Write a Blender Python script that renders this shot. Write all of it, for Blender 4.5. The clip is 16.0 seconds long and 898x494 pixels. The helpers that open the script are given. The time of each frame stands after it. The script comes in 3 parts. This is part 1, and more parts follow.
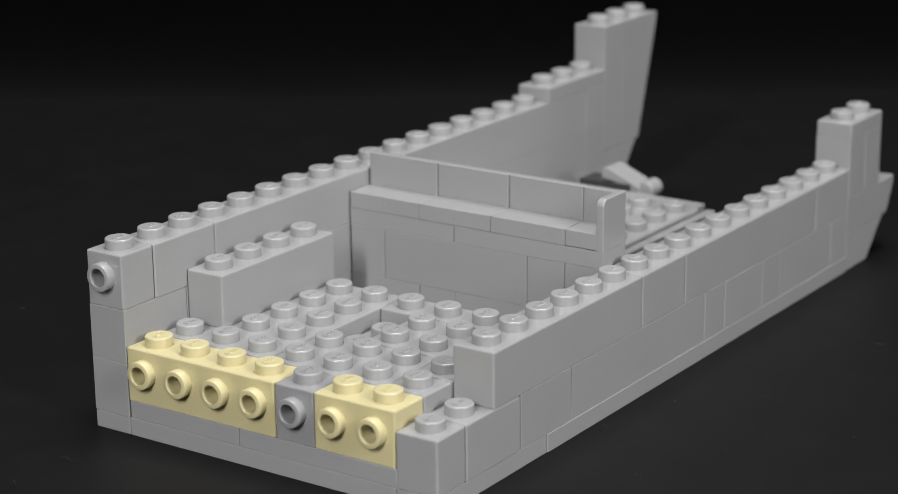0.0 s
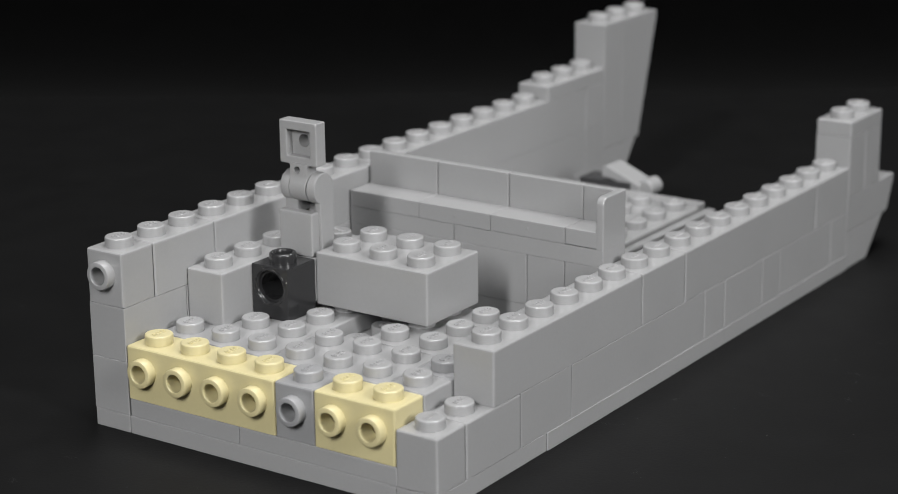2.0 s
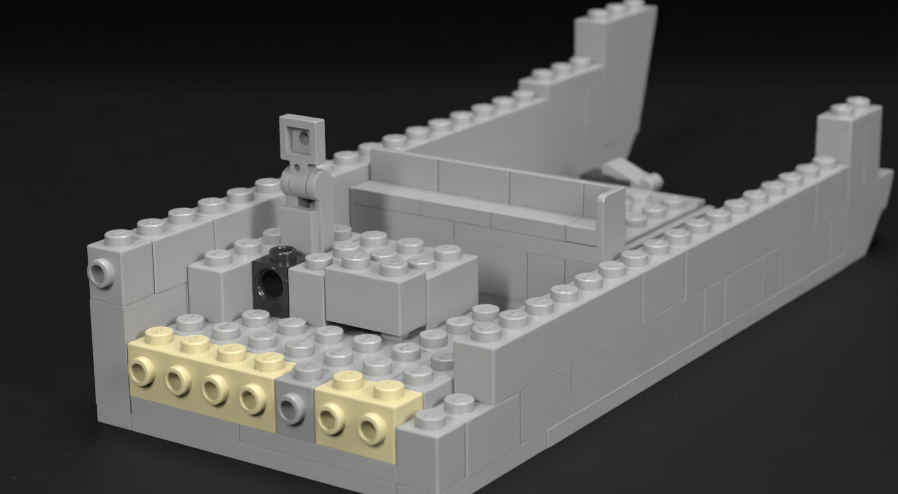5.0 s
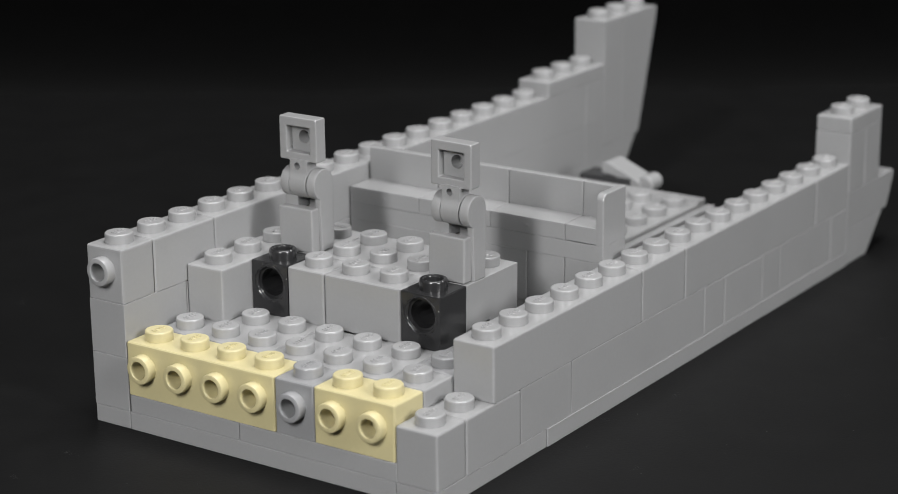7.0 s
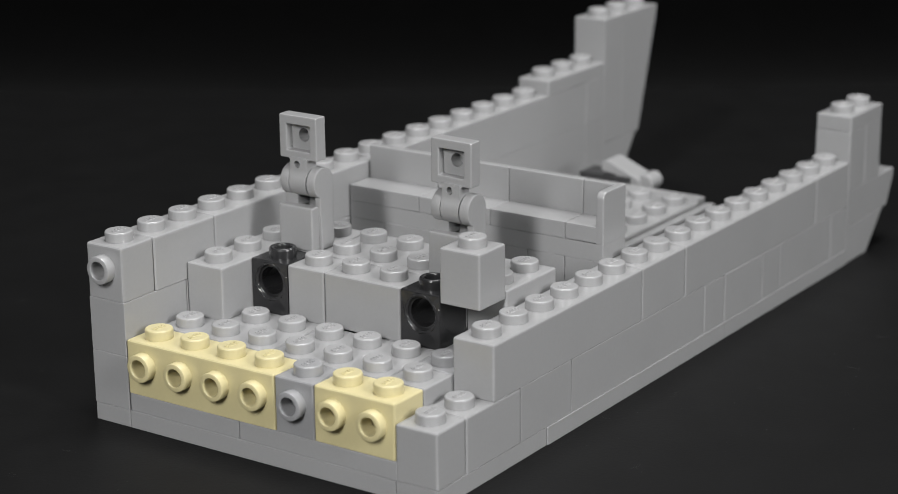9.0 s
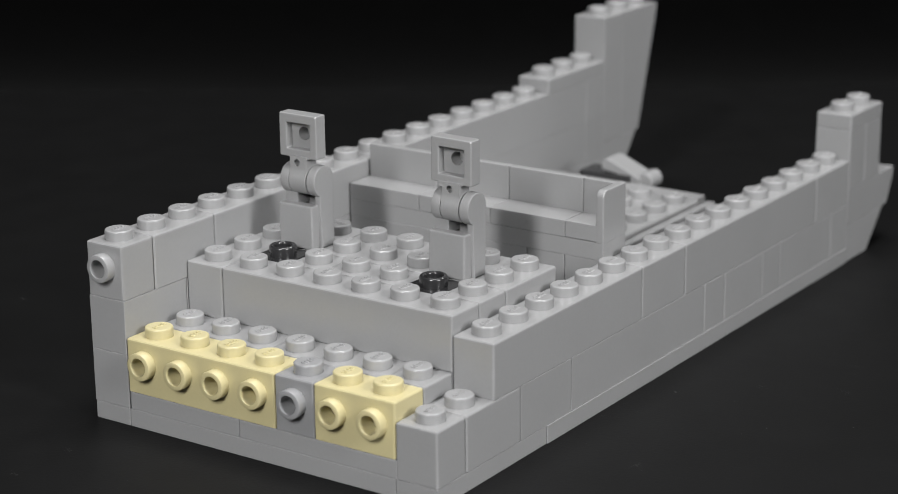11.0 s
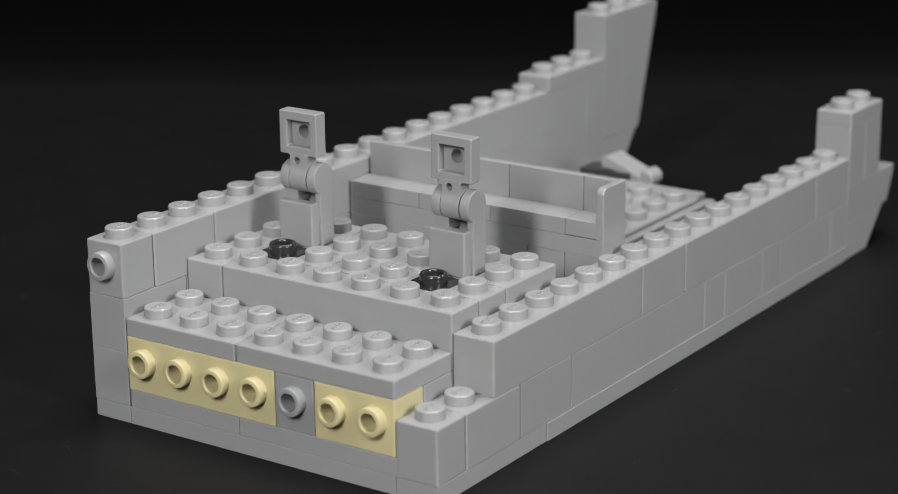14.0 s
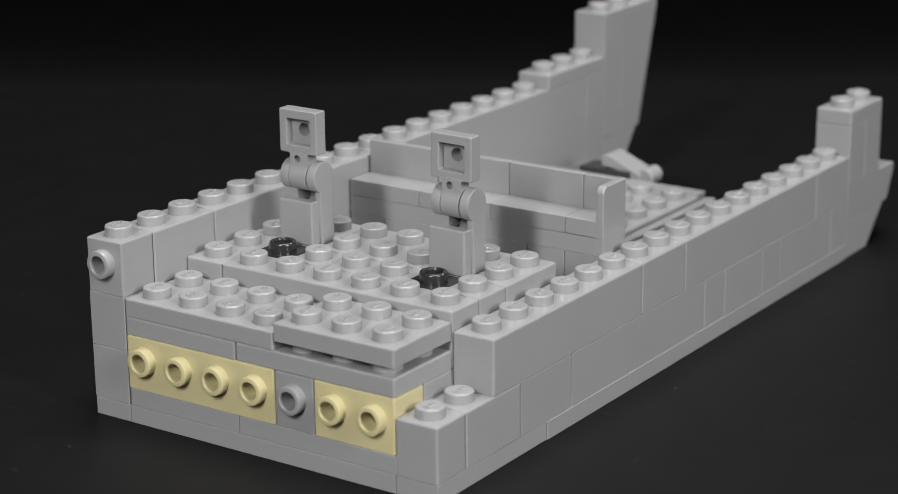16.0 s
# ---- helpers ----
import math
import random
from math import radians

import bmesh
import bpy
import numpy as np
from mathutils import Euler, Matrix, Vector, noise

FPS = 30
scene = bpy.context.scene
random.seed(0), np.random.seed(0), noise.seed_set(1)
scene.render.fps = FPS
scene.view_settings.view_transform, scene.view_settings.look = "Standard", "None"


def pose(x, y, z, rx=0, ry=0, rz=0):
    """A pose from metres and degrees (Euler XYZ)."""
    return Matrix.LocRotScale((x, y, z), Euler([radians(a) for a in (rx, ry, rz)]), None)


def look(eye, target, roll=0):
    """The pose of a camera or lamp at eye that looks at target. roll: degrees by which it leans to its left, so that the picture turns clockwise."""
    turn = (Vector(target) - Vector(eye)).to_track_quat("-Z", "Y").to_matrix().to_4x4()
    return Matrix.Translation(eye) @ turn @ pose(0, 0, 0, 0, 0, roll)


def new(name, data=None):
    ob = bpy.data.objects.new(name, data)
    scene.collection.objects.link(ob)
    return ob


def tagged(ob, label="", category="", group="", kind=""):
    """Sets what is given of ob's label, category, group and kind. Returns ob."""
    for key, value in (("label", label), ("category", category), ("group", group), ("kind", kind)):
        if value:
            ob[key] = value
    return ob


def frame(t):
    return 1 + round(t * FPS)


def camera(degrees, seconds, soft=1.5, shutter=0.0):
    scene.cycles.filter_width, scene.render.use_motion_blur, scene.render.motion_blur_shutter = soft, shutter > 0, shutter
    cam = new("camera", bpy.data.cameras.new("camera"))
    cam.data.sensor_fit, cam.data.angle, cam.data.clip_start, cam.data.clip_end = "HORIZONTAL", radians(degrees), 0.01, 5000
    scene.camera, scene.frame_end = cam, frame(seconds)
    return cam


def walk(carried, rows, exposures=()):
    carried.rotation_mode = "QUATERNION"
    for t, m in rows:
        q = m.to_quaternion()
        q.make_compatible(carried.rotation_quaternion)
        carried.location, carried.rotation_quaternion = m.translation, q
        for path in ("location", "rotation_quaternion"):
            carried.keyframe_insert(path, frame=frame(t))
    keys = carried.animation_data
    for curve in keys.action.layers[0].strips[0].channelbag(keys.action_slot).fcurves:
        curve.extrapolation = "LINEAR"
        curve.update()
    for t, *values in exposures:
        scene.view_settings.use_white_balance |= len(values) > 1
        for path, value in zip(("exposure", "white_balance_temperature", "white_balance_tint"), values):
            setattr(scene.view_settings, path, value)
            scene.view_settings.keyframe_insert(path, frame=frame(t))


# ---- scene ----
cam = camera(24.118, 16.0, soft=0.8)
cam.data.dof.use_dof = True
cam.data.dof.focus_distance = 0.355
cam.data.dof.aperture_fstop = 24.0

# a tripod that sinks its gaze a third of a degree in sixteen seconds
EYE = (0.24350, -0.24603, 0.13399)
TURN = (73.2812, 0.5372, 34.3149)
TURN_END = (72.9362, 0.5372, 34.3149)


def gaze(t):
    k = t / 16.0
    return pose(*EYE, *[a + (b - a) * k for a, b in zip(TURN, TURN_END)])


walk(cam, [(t, gaze(t)) for t in (0.0, 0.5, 1.0, 2.0, 4.0, 8.0, 12.0, 14.0, 15.0, 15.5, 16.0)],
     exposures=[(0.0, 0.0), (16.0, 0.0)])

# ---- light: a dark studio with three soft boxes ----
world = bpy.data.worlds.new("studio_dark")
world.use_nodes = True
world.node_tree.nodes["Background"].inputs["Color"].default_value = (0.5, 0.5, 0.5, 1)
world.node_tree.nodes["Background"].inputs["Strength"].default_value = 0.02
scene.world = world


def soft_box(name, eye, target, width, height, watts):
    data = bpy.data.lights.new(name, "AREA")
    data.shape, data.size, data.size_y, data.energy = "RECTANGLE", width, height, watts
    ob = new(name, data)
    ob.matrix_world = look(eye, target)
    return ob


soft_box("soft_box_top", (0.05, 0.15, 0.69), (0.05, 0.06, 0.0), 0.38, 0.32, 4.5)
soft_box("soft_box_front", (0.21, -0.67, 0.47), (0.04, 0.06, 0.03), 0.07, 0.26, 5.45)
soft_box("soft_box_side", (0.77, -0.13, 0.40), (0.04, 0.08, 0.03), 0.14, 0.34, 5.15)

# ---- materials ----
U, V = 0.008, 0.0032      # stud pitch and plate height
GAP = 0.00004             # half the play between neighbouring bricks


def plastic(name, colour, rough=0.24, spread=0.018, grain=0.004, specks=False):
    mat = bpy.data.materials.new(name)
    mat.use_nodes = True
    nt = mat.node_tree
    b = nt.nodes["Principled BSDF"]
    tc = nt.nodes.new("ShaderNodeTexCoord")
    info = nt.nodes.new("ShaderNodeObjectInfo")
    cloud = nt.nodes.new("ShaderNodeTexNoise")
    cloud.inputs["Scale"].default_value = 70.0
    cloud.inputs["Detail"].default_value = 2.0
    fine = nt.nodes.new("ShaderNodeTexNoise")
    fine.inputs["Scale"].default_value = 1700.0
    fine.inputs["Detail"].default_value = 3.0
    for n in (cloud, fine):
        nt.links.new(tc.outputs["Object"], n.inputs["Vector"])
    # each moulding has its own slight shade, and worn, cloudy patches
    shade = nt.nodes.new("ShaderNodeMath")
    shade.operation = "MULTIPLY_ADD"
    nt.links.new(info.outputs["Random"], shade.inputs[0])
    shade.inputs[1].default_value = spread * 2
    shade.inputs[2].default_value = 1.0 - spread
    cl = nt.nodes.new("ShaderNodeMapRange")
    nt.links.new(cloud.outputs["Fac"], cl.inputs["Value"])
    cl.inputs["From Min"].default_value, cl.inputs["From Max"].default_value = 0.3, 0.7
    cl.inputs["To Min"].default_value, cl.inputs["To Max"].default_value = 0.985, 1.015
    mul = nt.nodes.new("ShaderNodeMath")
    mul.operation = "MULTIPLY"
    nt.links.new(shade.outputs[0], mul.inputs[0])
    nt.links.new(cl.outputs[0], mul.inputs[1])
    speck = nt.nodes.new("ShaderNodeMapRange")
    nt.links.new(fine.outputs["Fac"], speck.inputs["Value"])
    speck.inputs["From Min"].default_value, speck.inputs["From Max"].default_value = 0.3, 0.7
    speck.inputs["To Min"].default_value, speck.inputs["To Max"].default_value = 0.988, 1.012
    mottle = nt.nodes.new("ShaderNodeMath")
    mottle.operation = "MULTIPLY"
    nt.links.new(mul.outputs[0], mottle.inputs[0])
    nt.links.new(speck.outputs[0], mottle.inputs[1])
    hsv = nt.nodes.new("ShaderNodeHueSaturation")
    hsv.inputs["Color"].default_value = (*colour, 1)
    nt.links.new(mottle.outputs[0], hsv.inputs["Value"])
    nt.links.new(hsv.outputs[0], b.inputs["Base Color"])
    # handling has rubbed the gloss off in patches the size of a fingertip and smaller
    rub = nt.nodes.new("ShaderNodeTexNoise")
    rub.inputs["Scale"].default_value = 170.0
    rub.inputs["Detail"].default_value = 2.0
    nt.links.new(tc.outputs["Object"], rub.inputs["Vector"])
    rg = nt.nodes.new("ShaderNodeMapRange")
    nt.links.new(rub.outputs["Fac"], rg.inputs["Value"])
    rg.inputs["From Min"].default_value, rg.inputs["From Max"].default_value = 0.32, 0.68
    rg.inputs["To Min"].default_value, rg.inputs["To Max"].default_value = rough - 0.02, rough + 0.03
    nt.links.new(rg.outputs[0], b.inputs["Roughness"])
    bump = nt.nodes.new("ShaderNodeBump")
    bump.inputs["Strength"].default_value = grain
    bump.inputs["Distance"].default_value = 0.0001
    nt.links.new(fine.outputs["Fac"], bump.inputs["Height"])
    nt.links.new(bump.outputs[0], b.inputs["Normal"])
    b.inputs["IOR"].default_value = 1.53
    if specks:
        # stray pale dust on dark plastic
        cells = nt.nodes.new("ShaderNodeTexVoronoi")
        cells.inputs["Scale"].default_value = 900.0
        nt.links.new(tc.outputs["Object"], cells.inputs["Vector"])
        near = nt.nodes.new("ShaderNodeMath")
        near.operation, near.inputs[1].default_value = "LESS_THAN", 0.13
        nt.links.new(cells.outputs["Distance"], near.inputs[0])
        sep = nt.nodes.new("ShaderNodeSeparateColor")
        nt.links.new(cells.outputs["Color"], sep.inputs[0])
        few = nt.nodes.new("ShaderNodeMath")
        few.operation, few.inputs[1].default_value = "GREATER_THAN", 0.92
        nt.links.new(sep.outputs[0], few.inputs[0])
        both = nt.nodes.new("ShaderNodeMath")
        both.operation = "MULTIPLY"
        nt.links.new(near.outputs[0], both.inputs[0])
        nt.links.new(few.outputs[0], both.inputs[1])
        mix = nt.nodes.new("ShaderNodeMix")
        mix.data_type = "RGBA"
        nt.links.new(both.outputs[0], mix.inputs["Factor"])
        nt.links.new(hsv.outputs[0], mix.inputs["A"])
        mix.inputs["B"].default_value = (0.3, 0.3, 0.3, 1)
        nt.links.new(mix.outputs["Result"], b.inputs["Base Color"])
    return mat


GREY = plastic("light_grey_plastic", (0.30, 0.30, 0.302))
BLUISH = plastic("blue_grey_plastic", (0.277, 0.278, 0.283))
TAN = plastic("tan_plastic", (0.535, 0.473, 0.264), rough=0.36)
BLACK = plastic("black_plastic", (0.023, 0.023, 0.024), rough=0.21, grain=0.12, specks=True)


def cloth(name, colour, rough, scale, gloss=0.25, pile=0.0):
    mat = bpy.data.materials.new(name)
    mat.use_nodes = True
    nt = mat.node_tree
    b = nt.nodes["Principled BSDF"]
    tc = nt.nodes.new("ShaderNodeTexCoord")
    big = nt.nodes.new("ShaderNodeTexNoise")
    big.inputs["Scale"].default_value = 110.0
    big.inputs["Detail"].default_value = 6.0
    fine = nt.nodes.new("ShaderNodeTexNoise")
    fine.inputs["Scale"].default_value = scale
    fine.inputs["Detail"].default_value = 2.0
    for n in (big, fine):
        nt.links.new(tc.outputs["Object"], n.inputs["Vector"])
    mix = nt.nodes.new("ShaderNodeMix")
    mix.data_type = "RGBA"
    nt.links.new(big.outputs["Fac"], mix.inputs["Factor"])
    mix.inputs["A"].default_value = (*[c * 0.72 for c in colour], 1)
    mix.inputs["B"].default_value = (*[c * 1.28 for c in colour], 1)
    nt.links.new(mix.outputs["Result"], b.inputs["Base Color"])
    smudge = nt.nodes.new("ShaderNodeTexNoise")
    smudge.inputs["Scale"].default_value = 48.0
    smudge.inputs["Detail"].default_value = 7.0
    smudge.inputs["Roughness"].default_value = 0.62
    nt.links.new(tc.outputs["Object"], smudge.inputs["Vector"])
    worn = nt.nodes.new("ShaderNodeMapRange")
    nt.links.new(smudge.outputs["Fac"], worn.inputs["Value"])
    worn.inputs["From Min"].default_value, worn.inputs["From Max"].default_value = 0.35, 0.65
    worn.inputs["To Min"].default_value, worn.inputs["To Max"].default_value = rough - 0.02, rough + 0.03
    nt.links.new(worn.outputs[0], b.inputs["Roughness"])
    b.inputs["Specular IOR Level"].default_value = gloss
    b.inputs["Sheen Weight"].default_value = pile
    b.inputs["Sheen Roughness"].default_value = 0.35
    bump = nt.nodes.new("ShaderNodeBump")
    bump.inputs["Strength"].default_value = 0.15
    bump.inputs["Distance"].default_value = 0.0002
    nt.links.new(fine.outputs["Fac"], bump.inputs["Height"])
    nt.links.new(bump.outputs[0], b.inputs["Normal"])
    return mat


TABLE = cloth("black_table_sheet", (0.0050, 0.0050, 0.0051), 0.55, 1500.0, 0.15)
DROP = cloth("black_backdrop_fabric", (0.0012, 0.0012, 0.0012), 0.9, 900.0, 0.0, 0.066)
WALL = cloth("dark_studio_paint", (0.03, 0.03, 0.03), 0.8, 60.0)
DUST = plastic("pale_dust", (0.10, 0.10, 0.098), rough=0.7)

# ---- mesh helpers ----
CACHE = {}


def finish(bm, name, mat, round_sides=False):
    bmesh.ops.recalc_face_normals(bm, faces=bm.faces[:])
    if round_sides:
        for f in bm.faces:
            f.smooth = abs(f.normal.x) < 0.3
    for e in bm.edges:
        if e.calc_face_angle(0.0) > radians(38):
            e.smooth = False
    me = bpy.data.meshes.new(name)
    bm.to_mesh(me)
    bm.free()
    me.materials.append(mat)
    return me


def link(name, me, parent, place, label=""):
    ob = new(name, me)
    ob.parent = parent
    ob.location = place
    return tagged(ob, label)


def add_box(bm, lo, hi, bevel=0.00016, seg=2):
    made = bmesh.ops.create_cube(bm, size=1.0)
    vs = made["verts"]
    for v in vs:
        v.co = Vector([lo[i] if v.co[i] < 0 else hi[i] for i in range(3)])
    if bevel:
        es = list({e for v in vs for e in v.link_edges})
        bmesh.ops.bevel(bm, geom=es, offset=bevel, segments=seg, profile=0.6, affect="EDGES")


def add_lathe(bm, profile, n=28, axis="z", at=(0, 0, 0), close=True):
    """Turn a profile of (radius, height) about an axis through at."""
    rings = []
    for r, h in profile:
        ring = []
        for k in range(n):
            a = 2 * math.pi * k / n
            p = Vector((r * math.cos(a), r * math.sin(a), h))
            if axis == "x":
                p = Vector((p.z, p.x, p.y))
            elif axis == "y":
                p = Vector((p.x, p.z, p.y))
            ring.append(bm.verts.new(p + Vector(at)))
        rings.append(ring)
    for a, b in zip(rings, rings[1:]):
        for k in range(n):
            bm.faces.new((a[k], a[(k + 1) % n], b[(k + 1) % n], b[k])).smooth = True
    if close:
        for ring in (rings[0], rings[-1]):
            bm.faces.new(ring)


def add_pierced(bm, lo, hi, y, centre, r, deep, n=32, cap=True):
    """A flat panel in the plane y from lo to hi (x, z), with a round hole and its bore."""
    cx, cz = centre
    edge, rim, bore = [], [], []
    for k in range(n):
        a = 2 * math.pi * (k + 0.5) / n
        c, s = math.cos(a), math.sin(a)
        reach = min(((hi[0] if c > 0 else lo[0]) - cx) / c if abs(c) > 1e-9 else 1e9,
                    ((hi[1] if s > 0 else lo[1]) - cz) / s if abs(s) > 1e-9 else 1e9)
        edge.append(bm.verts.new((cx + reach * c, y, cz + reach * s)))
        rim.append(bm.verts.new((cx + r * c, y, cz + r * s)))
        bore.append(bm.verts.new((cx + r * c, y + deep, cz + r * s)))
    for k in range(n):
        j = (k + 1) % n
        bm.faces.new((edge[k], edge[j], rim[j], rim[k]))
        bm.faces.new((rim[k], rim[j], bore[j], bore[k])).smooth = True
    # the four corners
    for sx in (0, 1):
        for sz in (0, 1):
            corner = Vector(((lo, hi)[sx][0], y, (lo, hi)[sz][1]))
            q = math.atan2(corner.z - cz, corner.x - cx) % (2 * math.pi)
            k = int(math.floor(q / (2 * math.pi) * n - 0.5)) % n
            bm.faces.new((edge[k], bm.verts.new(corner), edge[(k + 1) % n]))
    if cap:
        bm.faces.new(bore)


def add_wire(bm, path, r, n=5):
    """A rounded bead laid along a level path."""
    rings = []
    for j, p in enumerate(path):
        d = (path[min(j + 1, len(path) - 1)] - path[max(j - 1, 0)]).normalized()
        out = Vector((d.y, -d.x, 0))
        rings.append([bm.verts.new(p + out * r * math.cos(math.pi * k / (n - 1)) + Vector((0, 0, r * math.sin(math.pi * k / (n - 1)))))
                      for k in range(n)])
    for a, b in zip(rings, rings[1:]):
        for k in range(n - 1):
            bm.faces.new((a[k], a[k + 1], b[k + 1], b[k])).smooth = True
    for ring in (rings[0], rings[-1]):
        bm.faces.new(ring)


# ---- the kit's pieces ----
def stud_mesh(mat):
    key = ("stud", mat.name)
    if key not in CACHE:
        bm = bmesh.new()
        r, h = 0.00243, 0.00172
        add_lathe(bm, [(r, -0.0002), (r, h - 0.00028), (r - 0.00004, h - 0.00015), (r - 0.00013, h - 0.00005), (r - 0.00027, h)], 32)
        # the raised mark on top: four leaning rounded loops, plain shapes
        for k in range(4):
            mid, wide, tall = -0.00114 + 0.00076 * k, 0.00022, 0.00052
            span = (300, 250, 330, 360)[k]
            path = []
            for j in range(11):
                a = radians((-60, 35, 20, 0)[k] + span * j / 10)
                y = tall * math.sin(a)
                path.append(Vector((mid + wide * math.cos(a) + 0.22 * y, y, h + 0.00002)))
            add_wire(bm, path, 0.00013)
        CACHE[key] = finish(bm, "stud", mat)
    return CACHE[key]


def hollow_stud_mesh(mat):
    key = ("hollow_stud", mat.name)
    if key not in CACHE:
        bm = bmesh.new()
        ro, ri, h = 0.00246, 0.00158, 0.0018
        add_lathe(bm, [(ri, 0.0001), (ri, -h + 0.0001), (ri + 0.0001, -h), (ro - 0.00022, -h),
                       (ro - 0.00006, -h + 0.00008), (ro, -h + 0.00024), (ro, 0.0001)], 32, "y", close=False)
        CACHE[key] = finish(bm, "hollow_stud", mat)
    return CACHE[key]


def body_mesh(nx, ny, nz, mat, side=0, edge=0.00048):
    """A moulded brick, hollow below; side: open bores for studs on its front."""
    key = (nx, ny, nz, mat.name, side, edge)
    if key in CACHE:
        return CACHE[key]
    X, Y, Z = nx * U / 2 - GAP, ny * U / 2 - GAP, nz * V - 0.000015
    bm = bmesh.new()
    add_box(bm, (-X, -Y, 0), (X, Y, Z), edge, 3)
    # the lower rim is sharper than the upper one
    for v in bm.verts:
        if edge < 0.0002 and v.co.z > Z - edge:
            v.co.z = Z - (Z - v.co.z) * 0.35
        if v.co.z < edge:
            v.co.z *= 0.18
    low = min(bm.faces, key=lambda f: f.calc_center_median().z + (0 if abs(f.normal.z) > 0.99 else 1))
    bmesh.ops.inset_individual(bm, faces=[low], thickness=0.00132, use_even_offset=True)
    up = bmesh.ops.extrude_discrete_faces(bm, faces=[low])["faces"][0]
    bmesh.ops.translate(bm, verts=up.verts[:], vec=(0, 0, Z - 0.0011))
    if side:
        bm.normal_update()
        front = min(bm.faces, key=lambda f: f.calc_center_median().y + (0 if abs(f.normal.y) > 0.99 else 1))
        zs = [v.co.z for v in front.verts]
        xs = [v.co.x for v in front.verts]
        inner = [f for f in bm.faces if abs(f.normal.y) > 0.99 and -Y + 0.0010 < f.calc_center_median().y < -Y + 0.0017]
        bmesh.ops.delete(bm, geom=[front] + inner, context="FACES_ONLY")
        for i in range(side):
            a = xs and min(xs) + (max(xs) - min(xs)) * i / side
            b = min(xs) + (max(xs) - min(xs)) * (i + 1) / side
            c = -nx * U / 2 + (i + 0.5) * U
            add_pierced(bm, (a, min(zs)), (b, max(zs)), -Y, (c, 1.72 * V), 0.00158, 0.0014, cap=False)
    CACHE[key] = finish(bm, "body", mat)
    return CACHE[key]


def tube_mesh(nz, wide, mat):
    """A clutch tube (wide) or pin below a piece."""
    key = ("tube", nz, wide, mat.name)
    if key not in CACHE:
        bm = bmesh.new()
        top = nz * V - 0.00103
        if wide:
            add_lathe(bm, [(0.0024, top), (0.0024, 0.0001), (0.00325, 0.0001), (0.00325, top)], 20, close=False)
        else:
            add_lathe(bm, [(0.0016, top), (0.0016, 0.0001)], 14)
        CACHE[key] = finish(bm, "tube", mat)
    return CACHE[key]


def put_tubes(body, nx, ny, nz, mat):
    if nx > 1 and ny > 1:
        for i in range(1, nx):
            for j in range(1, ny):
                link("tube", tube_mesh(nz, True, mat), body, (i * U - nx * U / 2, j * U - ny * U / 2, 0))
    else:
        for i in range(1, max(nx, ny)):
            p = i * U - max(nx, ny) * U / 2
            link("pin", tube_mesh(nz, False, mat), body, (p, 0, 0) if nx > 1 else (0, p, 0))


def put_studs(ob, nx, ny, nz, mat, which):
    """Studs on a piece whose origin is the middle of its underside."""
    for i in range(nx):
        for j in range(ny):
            if which is True or (i, j) in which:
                s = link("stud", stud_mesh(mat), ob, ((i + 0.5 - nx / 2) * U, (j + 0.5 - ny / 2) * U, nz * V))
                s.rotation_euler.z = math.pi / 2


PLAY = random.Random(11)      # the small play with which pieces sit


def piece(name, lo, size, parent, mat=None, studs=(), side=0, label="", edge=0.0):
    """One piece set into the hull: its low corner and its size in studs, studs and plates."""
    mat = mat or GREY
    nx, ny, nz = size
    me = body_mesh(nx, ny, nz, mat, side, edge or (0.00048 if studs else 0.00012 if nz == 1 else 0.00021))
    slip = [PLAY.uniform(-0.00003, 0.00003) for _ in range(2)]
    ob = link(name, me, parent, ((lo[0] + nx / 2) * U + slip[0], (lo[1] + ny / 2) * U + slip[1], lo[2] * V), label)
    put_studs(ob, nx, ny, nz, mat, studs)
    for i in range(side):
        link("hollow_stud", hollow_stud_mesh(mat), ob, ((i + 0.5 - nx / 2) * U, -ny * U / 2 + GAP, 1.72 * V))
    return ob


def prism(name, x0, x1, outline, parent, mat=None, label="", soft=0.00020):
    """A sloped piece: an outline in (y studs, z plates) drawn out along x."""
    bm = bmesh.new()
    a = [bm.verts.new((x0 * U + GAP, y * U, z * V)) for y, z in outline]
    b = [bm.verts.new((x1 * U - GAP, y * U, z * V)) for y, z in outline]
    bm.faces.new(a)
    bm.faces.new(b[::-1])
    for k in range(len(a)):
        j = (k + 1) % len(a)
        bm.faces.new((a[k], b[k], b[j], a[j]))
    bmesh.ops.recalc_face_normals(bm, faces=bm.faces[:])
    bmesh.ops.bevel(bm, geom=bm.edges[:], offset=soft, segments=2, profile=0.6, affect="EDGES")
    return link(name, finish(bm, name, mat or GREY), parent, (0, 0, 0), label)


def thing(name, label, category, group=""):
    return tagged(new(name), label, category, group)


# ---- the table, the backdrop and the dark room ----
def sheet(name, verts, faces, mat, kind="structure", label="", category=""):
    me = bpy.data.meshes.new(name)
    me.from_pydata(verts, [], faces)
    me.materials.append(mat)
    return tagged(new(name, me), label, category, "", kind)


def slab(name, lo, hi, mat, label, category):
    bm = bmesh.new()
    add_box(bm, lo, hi, 0.002, 2)
    return tagged(new(name, finish(bm, name, mat)), label, category, "", "structure")


